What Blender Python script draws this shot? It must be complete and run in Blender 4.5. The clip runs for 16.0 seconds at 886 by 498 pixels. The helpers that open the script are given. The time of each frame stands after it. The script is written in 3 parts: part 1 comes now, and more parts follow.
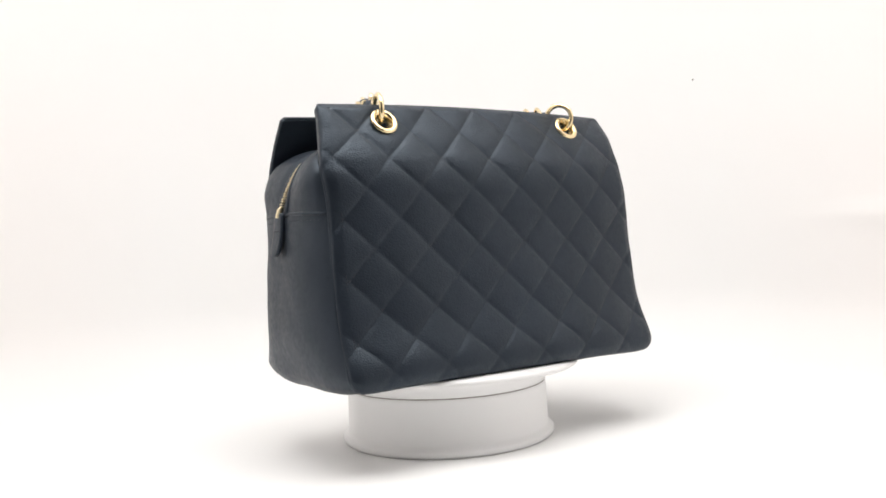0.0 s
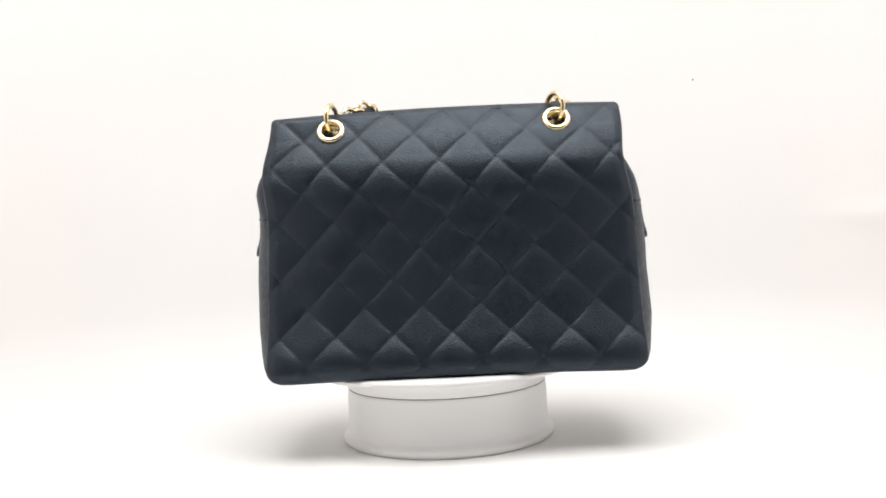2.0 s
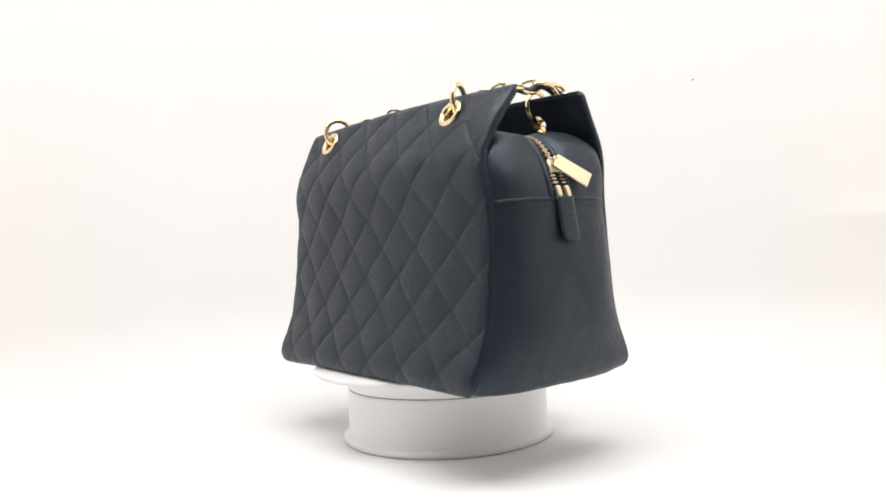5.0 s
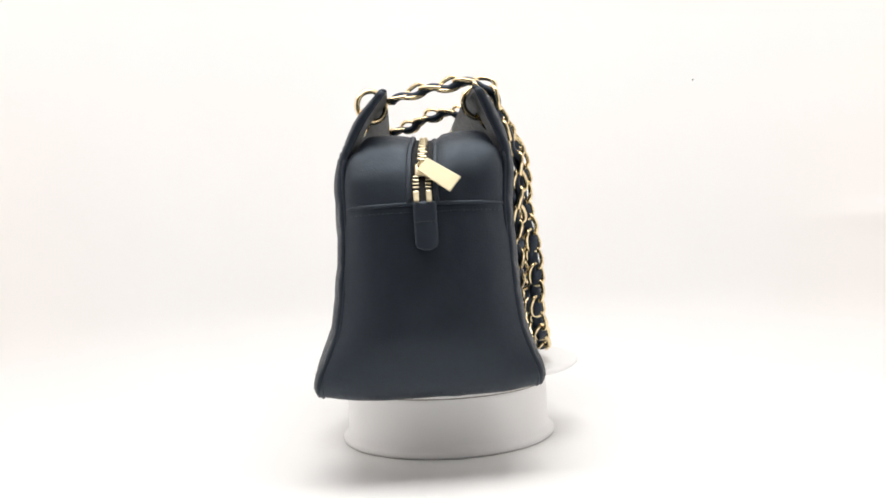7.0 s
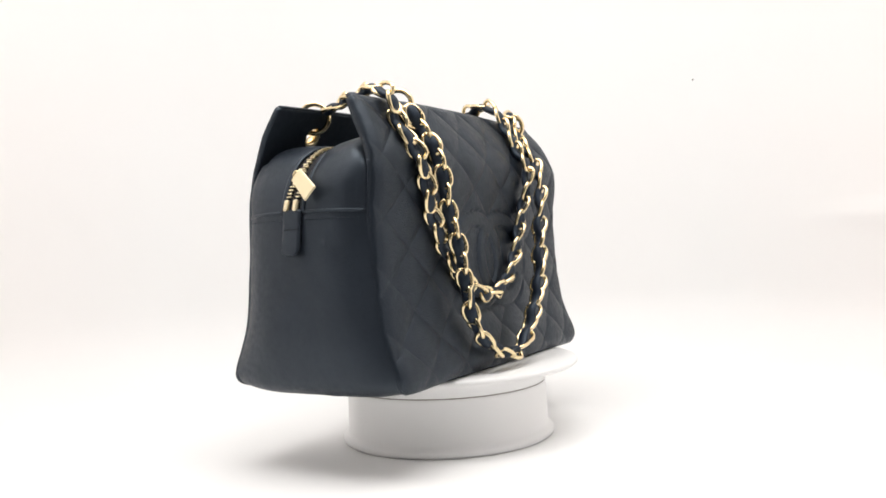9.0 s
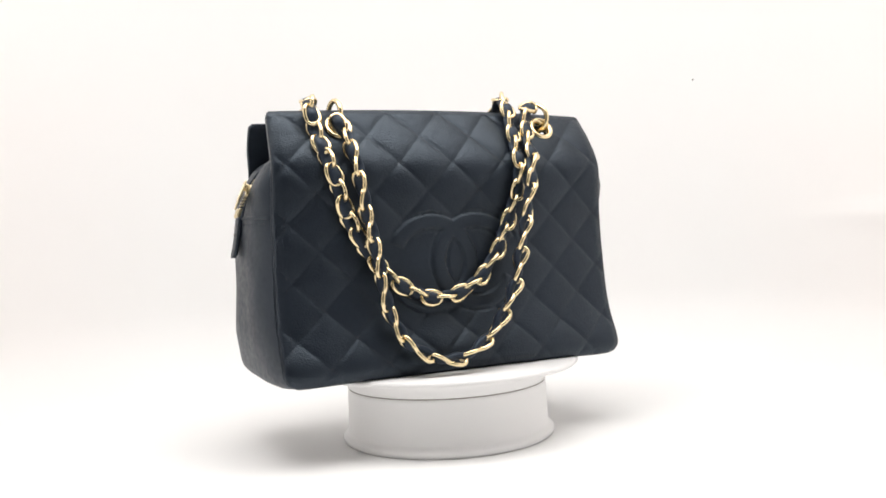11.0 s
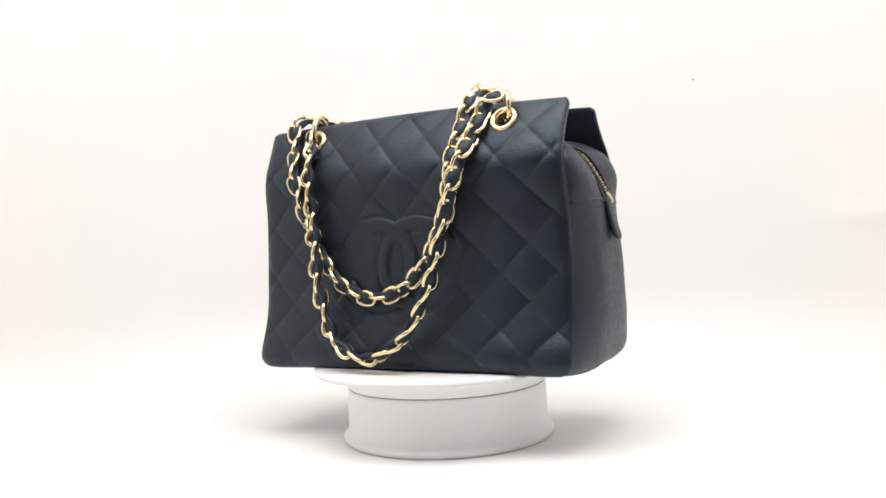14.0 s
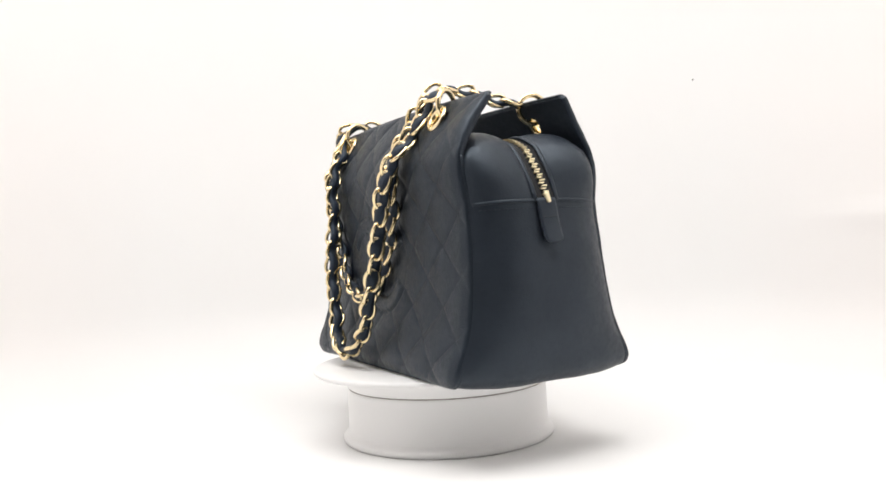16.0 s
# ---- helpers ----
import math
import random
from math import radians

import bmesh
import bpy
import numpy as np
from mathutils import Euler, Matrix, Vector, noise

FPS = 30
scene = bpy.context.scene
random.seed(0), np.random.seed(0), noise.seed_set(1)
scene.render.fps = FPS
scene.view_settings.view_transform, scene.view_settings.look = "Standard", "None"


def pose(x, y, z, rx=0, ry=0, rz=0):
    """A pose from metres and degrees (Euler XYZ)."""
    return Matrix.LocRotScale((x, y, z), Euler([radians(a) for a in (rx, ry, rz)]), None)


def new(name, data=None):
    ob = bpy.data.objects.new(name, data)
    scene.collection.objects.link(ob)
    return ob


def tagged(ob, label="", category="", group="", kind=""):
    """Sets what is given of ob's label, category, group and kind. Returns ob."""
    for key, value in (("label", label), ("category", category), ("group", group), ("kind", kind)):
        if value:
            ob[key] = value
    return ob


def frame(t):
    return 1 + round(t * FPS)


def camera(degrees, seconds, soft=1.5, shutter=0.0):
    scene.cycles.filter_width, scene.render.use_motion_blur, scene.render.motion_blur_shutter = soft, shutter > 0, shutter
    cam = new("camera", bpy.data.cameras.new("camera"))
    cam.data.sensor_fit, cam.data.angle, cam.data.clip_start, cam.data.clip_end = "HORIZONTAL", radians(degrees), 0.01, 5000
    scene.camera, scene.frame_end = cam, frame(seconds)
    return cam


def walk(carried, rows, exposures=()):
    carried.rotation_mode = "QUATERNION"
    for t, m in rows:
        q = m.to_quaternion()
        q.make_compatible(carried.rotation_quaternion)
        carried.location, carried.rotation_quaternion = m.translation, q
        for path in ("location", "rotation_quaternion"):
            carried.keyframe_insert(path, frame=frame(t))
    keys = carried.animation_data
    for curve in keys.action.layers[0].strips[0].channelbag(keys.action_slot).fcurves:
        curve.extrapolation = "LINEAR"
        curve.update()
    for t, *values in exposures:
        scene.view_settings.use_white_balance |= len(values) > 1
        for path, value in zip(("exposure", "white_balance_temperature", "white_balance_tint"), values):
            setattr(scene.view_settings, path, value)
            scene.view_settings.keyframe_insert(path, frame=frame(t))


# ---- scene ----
# A quilted handbag turns on a motorised stand inside a white photo tent; the camera stands still.
FLOOR_TO_GROOVE = 0.042
CAM_POSE = pose(0, -0.66, 0.1558, 90 - 0.67, 0, -0.22) @ pose(0, 0, 0, 0, 0, -2.93)
cam = camera(56.85, 16.0, soft=1.7)
walk(cam, [(0, CAM_POSE), (16, CAM_POSE)], exposures=[(0, 0.0), (16, 0.0)])

PLATE_TOP = 0.0590
TURN_RATE = 17.178          # degrees a second, clockwise from above
BAG_OFFSET = (-0.0079, -0.0099)
BAG_YAW = 92.9


# ---- world and lamps ----
world = bpy.data.worlds.new("world")
scene.world = world
world.use_nodes = True
world.node_tree.nodes["Background"].inputs[0].default_value = (0.9, 0.93, 1.0, 1)
world.node_tree.nodes["Background"].inputs[1].default_value = 0.12


def area_lamp(name, m, sx, sy, watts, colour):
    d = bpy.data.lights.new(name, "AREA")
    d.shape, d.size, d.size_y, d.energy, d.color = "RECTANGLE", sx, sy, watts, colour
    ob = new(name, d)
    ob.matrix_world = m
    return ob


area_lamp("tent_lamp_front", pose(0, -0.26, 0.80), 0.84, 0.42, 6.35, (1.0, 0.988, 0.972))
area_lamp("tent_lamp_back", pose(0, 0.12, 0.80), 0.74, 0.24, 0.58, (1.0, 0.988, 0.972))


# ---- materials ----
def material(name, colour, rough=0.5, metal=0.0):
    m = bpy.data.materials.new(name)
    m.use_nodes = True
    b = m.node_tree.nodes["Principled BSDF"]
    b.inputs["Base Color"].default_value = (*colour, 1)
    b.inputs["Roughness"].default_value = rough
    b.inputs["Metallic"].default_value = metal
    return m, m.node_tree, b


def tex(nt, kind, scale, **kw):
    n = nt.nodes.new(kind)
    n.inputs["Scale"].default_value = scale
    for k, val in kw.items():
        n.inputs[k.replace("_", " ")].default_value = val
    tc = nt.nodes.get("coords")
    if tc is None:
        tc = nt.nodes.new("ShaderNodeTexCoord")
        tc.name = "coords"
    nt.links.new(tc.outputs["Object"], n.inputs["Vector"])
    return n


def ramp(nt, sock, lo, hi, a, b):
    r = nt.nodes.new("ShaderNodeMapRange")
    nt.links.new(sock, r.inputs["Value"])
    for k, val in (("From Min", lo), ("From Max", hi), ("To Min", a), ("To Max", b)):
        r.inputs[k].default_value = val
    return r.outputs["Result"]


def mixcol(nt, fac, a, b):
    n = nt.nodes.new("ShaderNodeMix")
    n.data_type = "RGBA"
    n.inputs["A"].default_value, n.inputs["B"].default_value = (*a, 1), (*b, 1)
    nt.links.new(fac, n.inputs["Factor"])
    return n.outputs["Result"]


def bump(nt, b, height, strength, distance, chain=None):
    n = nt.nodes.new("ShaderNodeBump")
    n.inputs["Strength"].default_value, n.inputs["Distance"].default_value = strength, distance
    nt.links.new(height, n.inputs["Height"])
    if chain:
        nt.links.new(chain, n.inputs["Normal"])
    nt.links.new(n.outputs["Normal"], b.inputs["Normal"])
    return n.outputs["Normal"]


def leather(name, dark, light, rough, grain=700.0, depth=0.0003, gloss=0.5):
    m, nt, b = material(name, dark, rough)
    big = tex(nt, "ShaderNodeTexNoise", 22, Detail=4.0)
    nt.links.new(mixcol(nt, ramp(nt, big.outputs["Fac"], 0.35, 0.7, 0, 1), dark, light), b.inputs["Base Color"])
    fine = tex(nt, "ShaderNodeTexNoise", 260, Detail=3.0)
    nt.links.new(ramp(nt, fine.outputs["Fac"], 0.3, 0.7, rough - 0.07, rough + 0.09), b.inputs["Roughness"])
    pebbles = tex(nt, "ShaderNodeTexVoronoi", grain)
    n1 = bump(nt, b, pebbles.outputs["Distance"], 0.32, -depth)
    wrinkle = tex(nt, "ShaderNodeTexNoise", 90, Detail=5.0, Distortion=0.6)
    bump(nt, b, wrinkle.outputs["Fac"], 0.14, 0.0010, n1)
    b.inputs["Specular IOR Level"].default_value = gloss
    b.inputs["Specular Tint"].default_value = (0.72, 0.86, 1.0, 1)
    return m


LEATHER = leather("navy_caviar_leather", (0.0046, 0.0068, 0.0118), (0.0070, 0.0101, 0.0168), 0.44, 860.0, 0.0006, 0.56)
SMOOTH_LEATHER = leather("navy_gusset_leather", (0.0122, 0.0156, 0.0220), (0.0178, 0.0222, 0.0305), 0.46, 900.0, 0.0002)
STRAP_LEATHER = leather("navy_strap_leather", (0.0075, 0.011, 0.020), (0.0125, 0.018, 0.031), 0.5, 1500.0, 0.0001)
THREAD, nt, b = material("navy_thread", (0.014, 0.018, 0.027), 0.5)
TAPE, nt, b = material("zipper_tape", (0.012, 0.012, 0.014), 0.85)

GOLD, nt, b = material("gold_plating", (0.80, 0.56, 0.22), 0.2, 1.0)
n = tex(nt, "ShaderNodeTexNoise", 180, Detail=3.0)
nt.links.new(ramp(nt, n.outputs["Fac"], 0.3, 0.7, 0.12, 0.28), b.inputs["Roughness"])
nt.links.new(mixcol(nt, n.outputs["Fac"], (0.84, 0.67, 0.38), (0.92, 0.78, 0.50)), b.inputs["Base Color"])

# the zipper's metal is brushed and scatters more than the chain's
SATIN, nt, b = material("satin_brass", (0.86, 0.70, 0.40), 0.45, 1.0)
n = tex(nt, "ShaderNodeTexNoise", 260, Detail=3.0)
nt.links.new(ramp(nt, n.outputs["Fac"], 0.3, 0.7, 0.40, 0.55), b.inputs["Roughness"])
nt.links.new(mixcol(nt, n.outputs["Fac"], (0.82, 0.70, 0.45), (0.90, 0.80, 0.58)), b.inputs["Base Color"])
bump(nt, b, n.outputs["Fac"], 0.2, 0.0003)

PLASTIC, nt, b = material("white_plastic", (0.80, 0.79, 0.785), 0.32)
n = tex(nt, "ShaderNodeTexNoise", 9, Detail=2.0)
nt.links.new(mixcol(nt, n.outputs["Fac"], (0.87, 0.865, 0.860), (0.89, 0.885, 0.880)), b.inputs["Base Color"])
b.inputs["Roughness"].default_value = 0.42
GROOVE, nt, b = material("dark_gap", (0.26, 0.23, 0.21), 0.7)


def cloth(name, a, c):
    m, nt, b = material(name, a, 0.9)
    n = tex(nt, "ShaderNodeTexNoise", 2.2, Detail=3.0)
    nt.links.new(mixcol(nt, ramp(nt, n.outputs["Fac"], 0.3, 0.7, 0, 1), a, c), b.inputs["Base Color"])
    w = tex(nt, "ShaderNodeTexNoise", 900, Detail=2.0)
    bump(nt, b, w.outputs["Fac"], 0.15, 0.0002)
    return m


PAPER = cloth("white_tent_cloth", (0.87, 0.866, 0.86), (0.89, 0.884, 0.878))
# warm side light painted into the cloth: slightly rosier white than the back
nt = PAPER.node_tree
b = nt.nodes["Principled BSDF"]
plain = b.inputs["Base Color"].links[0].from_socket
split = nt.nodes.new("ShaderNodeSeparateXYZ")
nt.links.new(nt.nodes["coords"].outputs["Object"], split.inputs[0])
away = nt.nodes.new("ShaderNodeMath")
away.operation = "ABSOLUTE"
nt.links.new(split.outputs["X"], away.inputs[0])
warm_light = nt.nodes.new("ShaderNodeMix")
warm_light.data_type = "RGBA"
nt.links.new(ramp(nt, away.outputs[0], 0.34, 0.49, 0, 1), warm_light.inputs["Factor"])
nt.links.new(plain, warm_light.inputs["A"])
warm_light.inputs["B"].default_value = (0.89, 0.858, 0.842, 1)
nt.links.new(warm_light.outputs["Result"], b.inputs["Base Color"])
# grey of the unseen surround, kept dark so the bag's face reflects little
ROOM = cloth("grey_unseen_surround", (0.24, 0.235, 0.23), (0.28, 0.275, 0.27))
SPECK, nt, b = material("dark_speck", (0.05, 0.045, 0.04), 0.8)


# ---- mesh helpers ----
def finish(name, bm, mat, smooth=True):
    bmesh.ops.recalc_face_normals(bm, faces=bm.faces)
    me = bpy.data.meshes.new(name)
    bm.to_mesh(me)
    bm.free()
    me.materials.append(mat)
    if smooth:
        me.polygons.foreach_set("use_smooth", [True] * len(me.polygons))
    return me


def part(name, bm, mat, parent, label="", smooth=True, kind=""):
    ob = new(name, bm if isinstance(bm, bpy.types.Mesh) else finish(name, bm, mat, smooth))
    ob.parent = parent
    return tagged(ob, label, kind=kind)


def grid(bm, pts, wrap_u=False, wrap_v=False):
    """Faces over rows of points."""
    rows = [[bm.verts.new(p) for p in r] for r in pts]
    nu, nv = len(rows), len(rows[0])
    for i in range(nu if wrap_u else nu - 1):
        for j in range(nv if wrap_v else nv - 1):
            bm.faces.new((rows[i][j], rows[(i + 1) % nu][j], rows[(i + 1) % nu][(j + 1) % nv], rows[i][(j + 1) % nv]))
    return rows


def lathe(profile, n=96):
    """A solid of revolution about z from (radius, z) pairs."""
    bm = bmesh.new()
    pts = [[(r * math.cos(2 * math.pi * k / n), r * math.sin(2 * math.pi * k / n), z) for k in range(n)] for r, z in profile]
    rows = grid(bm, pts, wrap_v=True)
    bm.faces.new(rows[0])
    bm.faces.new(rows[-1])
    return bm


def box(sx, sy, sz, bevel=0.0, segments=2):
    bm = bmesh.new()
    bmesh.ops.create_cube(bm, size=1)
    bmesh.ops.scale(bm, vec=(sx, sy, sz), verts=bm.verts)
    if bevel:
        bmesh.ops.bevel(bm, geom=bm.edges[:] + bm.verts[:], offset=bevel, segments=segments, affect="EDGES", profile=0.5)
    return bm


def moved(bm, m):
    bmesh.ops.transform(bm, matrix=m, verts=bm.verts)
    return bm


def tube(bm, pts, ra, rb=None, normals=None, n=8, closed=False):
    """A tube with an oval section along points; rb along the normals, ra across them."""
    rb = rb or ra
    pts = [Vector(p) for p in pts]
    k = len(pts)
    rows = []
    up = None
    for i, p in enumerate(pts):
        a, c = (pts[(i - 1) % k], pts[(i + 1) % k]) if closed else (pts[max(i - 1, 0)], pts[min(i + 1, k - 1)])
        t = (c - a).normalized()
        if normals:
            nrm = Vector(normals[i])
        else:
            nrm = up if up is not None else (Vector((0, 0, 1)) if abs(t.z) < 0.9 else Vector((1, 0, 0)))
        nrm = (nrm - t * nrm.dot(t)).normalized()
        up = nrm
        side = t.cross(nrm)
        rows.append([p + side * (ra * math.cos(q)) + nrm * (rb * math.sin(q)) for q in (2 * math.pi * j / n for j in range(n))])
    r = grid(bm, rows, wrap_u=closed, wrap_v=True)
    if not closed:
        bm.faces.new(r[0])
        bm.faces.new(r[-1])
    return bm


def spline(pts, step):
    """Catmull-Rom through points, resampled at even steps."""
    p = [Vector(q) for q in pts]
    p = [p[0] * 2 - p[1]] + p + [p[-1] * 2 - p[-2]]
    dense = []
    for i in range(1, len(p) - 2):
        for k in range(24):
            t = k / 24
            a, b, c, d = p[i - 1], p[i], p[i + 1], p[i + 2]
            dense.append(0.5 * (2 * b + (c - a) * t + (2 * a - 5 * b + 4 * c - d) * t * t + (3 * b - a - 3 * c + d) * t ** 3))
    dense.append(p[-2])
    length = [0.0]
    for a, b in zip(dense, dense[1:]):
        length.append(length[-1] + (b - a).length)
    n = max(2, round(length[-1] / step))
    arr = np.array([tuple(q) for q in dense])
    at = np.linspace(0, length[-1], n + 1)
    return [Vector((np.interp(s, length, arr[:, 0]), np.interp(s, length, arr[:, 1]), np.interp(s, length, arr[:, 2]))) for s in at]


def smooth_curve(table):
    """A smooth function through (x, y) pairs."""
    xs, ys = zip(*table)
    dense_x = np.linspace(xs[0], xs[-1], 400)
    dense_y = np.interp(dense_x, xs, ys)
    k = np.hanning(41)
    k /= k.sum()
    pad = np.concatenate([2 * dense_y[0] - dense_y[20:0:-1], dense_y, 2 * dense_y[-1] - dense_y[-2:-22:-1]])
    sm = np.convolve(pad, k, "valid")
    return lambda x: float(np.interp(x, dense_x, sm))


# ---- setting: tent, table, room ----
def tent():
    """Floor and walls of the tent in one cloth: a U in plan, with a soft cove along the floor."""
    plan = [(-0.5, y, -1, 0) for y in np.linspace(-0.62, 0.08, 26)]
    plan += [(-0.2 + 0.3 * math.cos(a), 0.08 + 0.3 * math.sin(a), math.cos(a), math.sin(a)) for a in np.linspace(math.pi, math.pi / 2, 16)[1:]]
    plan += [(x, 0.38, 0, 1) for x in np.linspace(-0.2, 0.2, 12)[1:-1]]
    plan += [(-x, y, -nx, ny) for x, y, nx, ny in reversed(plan[:41])]
    prof = [(0.0, z) for z in np.linspace(0.84, 0.08, 90)]
    prof += [(0.08 * (1 - math.cos(a)), 0.08 - 0.08 * math.sin(a)) for a in np.linspace(0.1, math.pi / 2, 9)]
    rows = []
    for inset, z in prof:
        row = []
        for x, y, nx, ny in plan:
            d = inset + 0.004 * noise.noise(Vector((x * 4, y * 4, z * 4))) * min(1, z * 6)
            if x > 0.34:
                k = max(0, min(1, (0.30 - y) / 0.35))
                wide = 0.008 + 0.024 * k
                d += 0.020 * k * (math.exp(-((z - 0.163) / wide) ** 2) if z < 0.163 else math.exp(-((z - 0.163) / 0.006) ** 2))
            row.append((x - nx * d, y - ny * d, z))
        rows.append(row)
    rows.append([(x * 0.5, min(y * 0.9, 0.12), 0.0) for x, y, nx, ny in plan])
    rows.append([(0.0, min(y * 0.9, 0.02), 0.0) for x, y, nx, ny in plan])
    bm = bmesh.new()
    grid(bm, rows)
    bmesh.ops.remove_doubles(bm, verts=bm.verts, dist=1e-6)
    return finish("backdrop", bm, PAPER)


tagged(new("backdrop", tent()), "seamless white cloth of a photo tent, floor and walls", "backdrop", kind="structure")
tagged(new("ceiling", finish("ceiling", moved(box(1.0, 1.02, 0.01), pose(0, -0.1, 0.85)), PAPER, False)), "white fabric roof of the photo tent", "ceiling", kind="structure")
tagged(new("tabletop", finish("tabletop", moved(box(1.3, 1.2, 0.03, 0.004), pose(0, -0.1, -0.024)), ROOM, False)), "plain tabletop under the photo tent", "table", kind="structure")
# unseen room shell, added so the open front reflects dark in bag and gold
for nm, sx, sy, sz, x, y, z in (("wall_north", 4, 0.1, 3, 0, 1.55, 0.7), ("wall_south", 4, 0.1, 3, 0, -2.05, 0.7), ("wall_east", 0.1, 3.6, 3, 2.05, -0.25, 0.7),
                                ("wall_west", 0.1, 3.6, 3, -2.05, -0.25, 0.7), ("floor", 4.2, 3.8, 0.1, 0, -0.25, -0.85), ("room_ceiling", 4.2, 3.8, 0.1, 0, -0.25, 2.25)):
    tagged(new(nm, finish(nm, moved(box(sx, sy, sz), pose(x, y, z)), ROOM, False)), "plain grey unseen room surface added around the tent", "room", kind="structure")


# ---- turntable ----
def build_turntable():
    stand = tagged(new("turntable"), "white plastic motorised display turntable with a dark seam", "turntable")
    g = FLOOR_TO_GROOVE
    part("base", lathe([(0.02, 0.0), (0.0825, 0.0), (0.0841, 0.0012), (0.0843, 0.0040), (0.0830, 0.0056), (0.0808, 0.0066), (0.0799, 0.0090), (0.0794, g - 0.003),
                        (0.0792, g - 0.0008), (0.0788, g - 0.0004), (0.02, g - 0.0004)], 128), PLASTIC, stand, "white plastic drum with a flared foot")
    part("seam_ring", lathe([(0.02, g - 0.0004), (0.0787, g - 0.0004), (0.0787, g + 0.0004), (0.02, g + 0.0004)], 128), GROOVE, stand, "thin dark gap")
    top = PLATE_TOP
    plate = part("plate", lathe([(0.02, g + 0.0004), (0.0788, g + 0.0004), (0.0793, g + 0.0008), (0.0796, g + 0.004), (0.0802, top - 0.0066), (0.084, top - 0.0056),
                                 (0.100, top - 0.0050), (0.1040, top - 0.0044), (0.1056, top - 0.0028), (0.1050, top - 0.0008), (0.1030, top), (0.02, top)], 128), PLASTIC, stand, "white round turning plate")
    return stand, plate


turntable, plate = build_turntable()

# ---- handbag ----
BAG_TOP = 0.1935
HALF_DEPTH = smooth_curve([(-0.02, 0.0640), (0.0, 0.0706), (0.006, 0.0716), (0.013, 0.0698), (0.020, 0.0670), (0.030, 0.0618), (0.045, 0.0576), (0.060, 0.0556), (0.09, 0.0528), (0.117, 0.0520), (0.135, 0.0532), (0.149, 0.0532),
                           (0.160, 0.0495), (0.175, 0.0420), (0.1935, 0.0315), (0.22, 0.0165)])
HALF_WIDTH = smooth_curve([(-0.02, 0.1350), (0.0, 0.1352), (0.03, 0.1350), (0.09, 0.1342), (0.149, 0.1322), (0.1935, 0.1308), (0.22, 0.130)])
PANEL_LOW = 0.0008
CORNER = 0.011


def lean(p):
    """The soft body sits a little askew: its base is shifted under its top."""
    k = max(0.0, 1 - p.z / 0.15)
    twist = -(p.x / 0.13) * float(np.interp(p.z, (0.0, 0.09, 0.15, 0.175, 0.19), (0.003, 0.003, 0.005, 0.003, 0.0)))
    slip = 0.0045 * math.exp(-((p.z - 0.15) / 0.022) ** 2) * max(0.0, min(1.0, p.y / 0.04))
    bow = 0.0030 * max(0.0, 1 - (p.x / 0.131) ** 2) * max(0.0, min(1.0, (p.z - 0.160) / 0.03))
    over = max(0.0, min(1.0, (abs(p.x) - 0.075) / 0.04)) * max(0.0, 1 - p.z / 0.05)
    return Vector((p.x + 0.0008 * k + slip, p.y + 0.0042 * k + 0.0018 * max(0.0, min(1.0, (0.16 - p.z) / 0.03)) + twist, p.z + bow - 0.0013 * over))


def panel_width(z):
    a = HALF_WIDTH(z)
    if z < PANEL_LOW + CORNER:
        k = (PANEL_LOW + CORNER - z) / CORNER
        a -= CORNER * (1 - math.sqrt(max(0.0, 1 - k * k)))
    if z > BAG_TOP - 0.003:
        k = min(1.0, (z - BAG_TOP + 0.003) / 0.003)
        a -= 0.0025 * (1 - math.sqrt(1 - k * k))
    return a


def belly(x, z):
    """How far the padded panel swells beyond its profile."""
    high = max(0.0, min(1.0, (0.1935 - z) / 0.070))
    low = 0.45 + 0.55 * max(0.0, min(1.0, z / 0.03))
    return 0.0075 * max(0, 1 - abs(x / 0.137) ** 2.8) * high * (2 - high) * low * low * (3 - 2 * low)


def panel_profile(n):
    """Points (half depth, z, arc length from the top) down a panel."""
    zs = np.linspace(BAG_TOP, PANEL_LOW, 400)
    hs = [HALF_DEPTH(z) for z in zs]
    arc = [0.0]
    for i in range(1, 400):
        arc.append(arc[-1] + math.hypot(zs[i] - zs[i - 1], hs[i] - hs[i - 1]))
    s = np.linspace(0, arc[-1], n)
    return [(float(np.interp(q, arc, hs)), float(np.interp(q, arc, zs)), float(q)) for q in s]


def arc_at(z):
    prof = panel_profile(300)
    return float(np.interp(-z, [-p[1] for p in prof], [p[2] for p in prof]))


QUILT_W, QUILT_H = 0.0413, 0.0416


def quilt(x, s, x0, s0):
    """Height of the padding between the stitch lines, 0 on them."""
    u, v = (x - x0) / QUILT_W + (s - s0) / QUILT_H, (x - x0) / QUILT_W - (s - s0) / QUILT_H
    a, b = abs(math.sin(math.pi * u)), abs(math.sin(math.pi * v))
    return (a * b) ** 0.29


EMBLEM = ((-0.0195, 0.0798), (0.0160, 0.0798))
RING_OUT, RING_IN = 0.0362, 0.0252


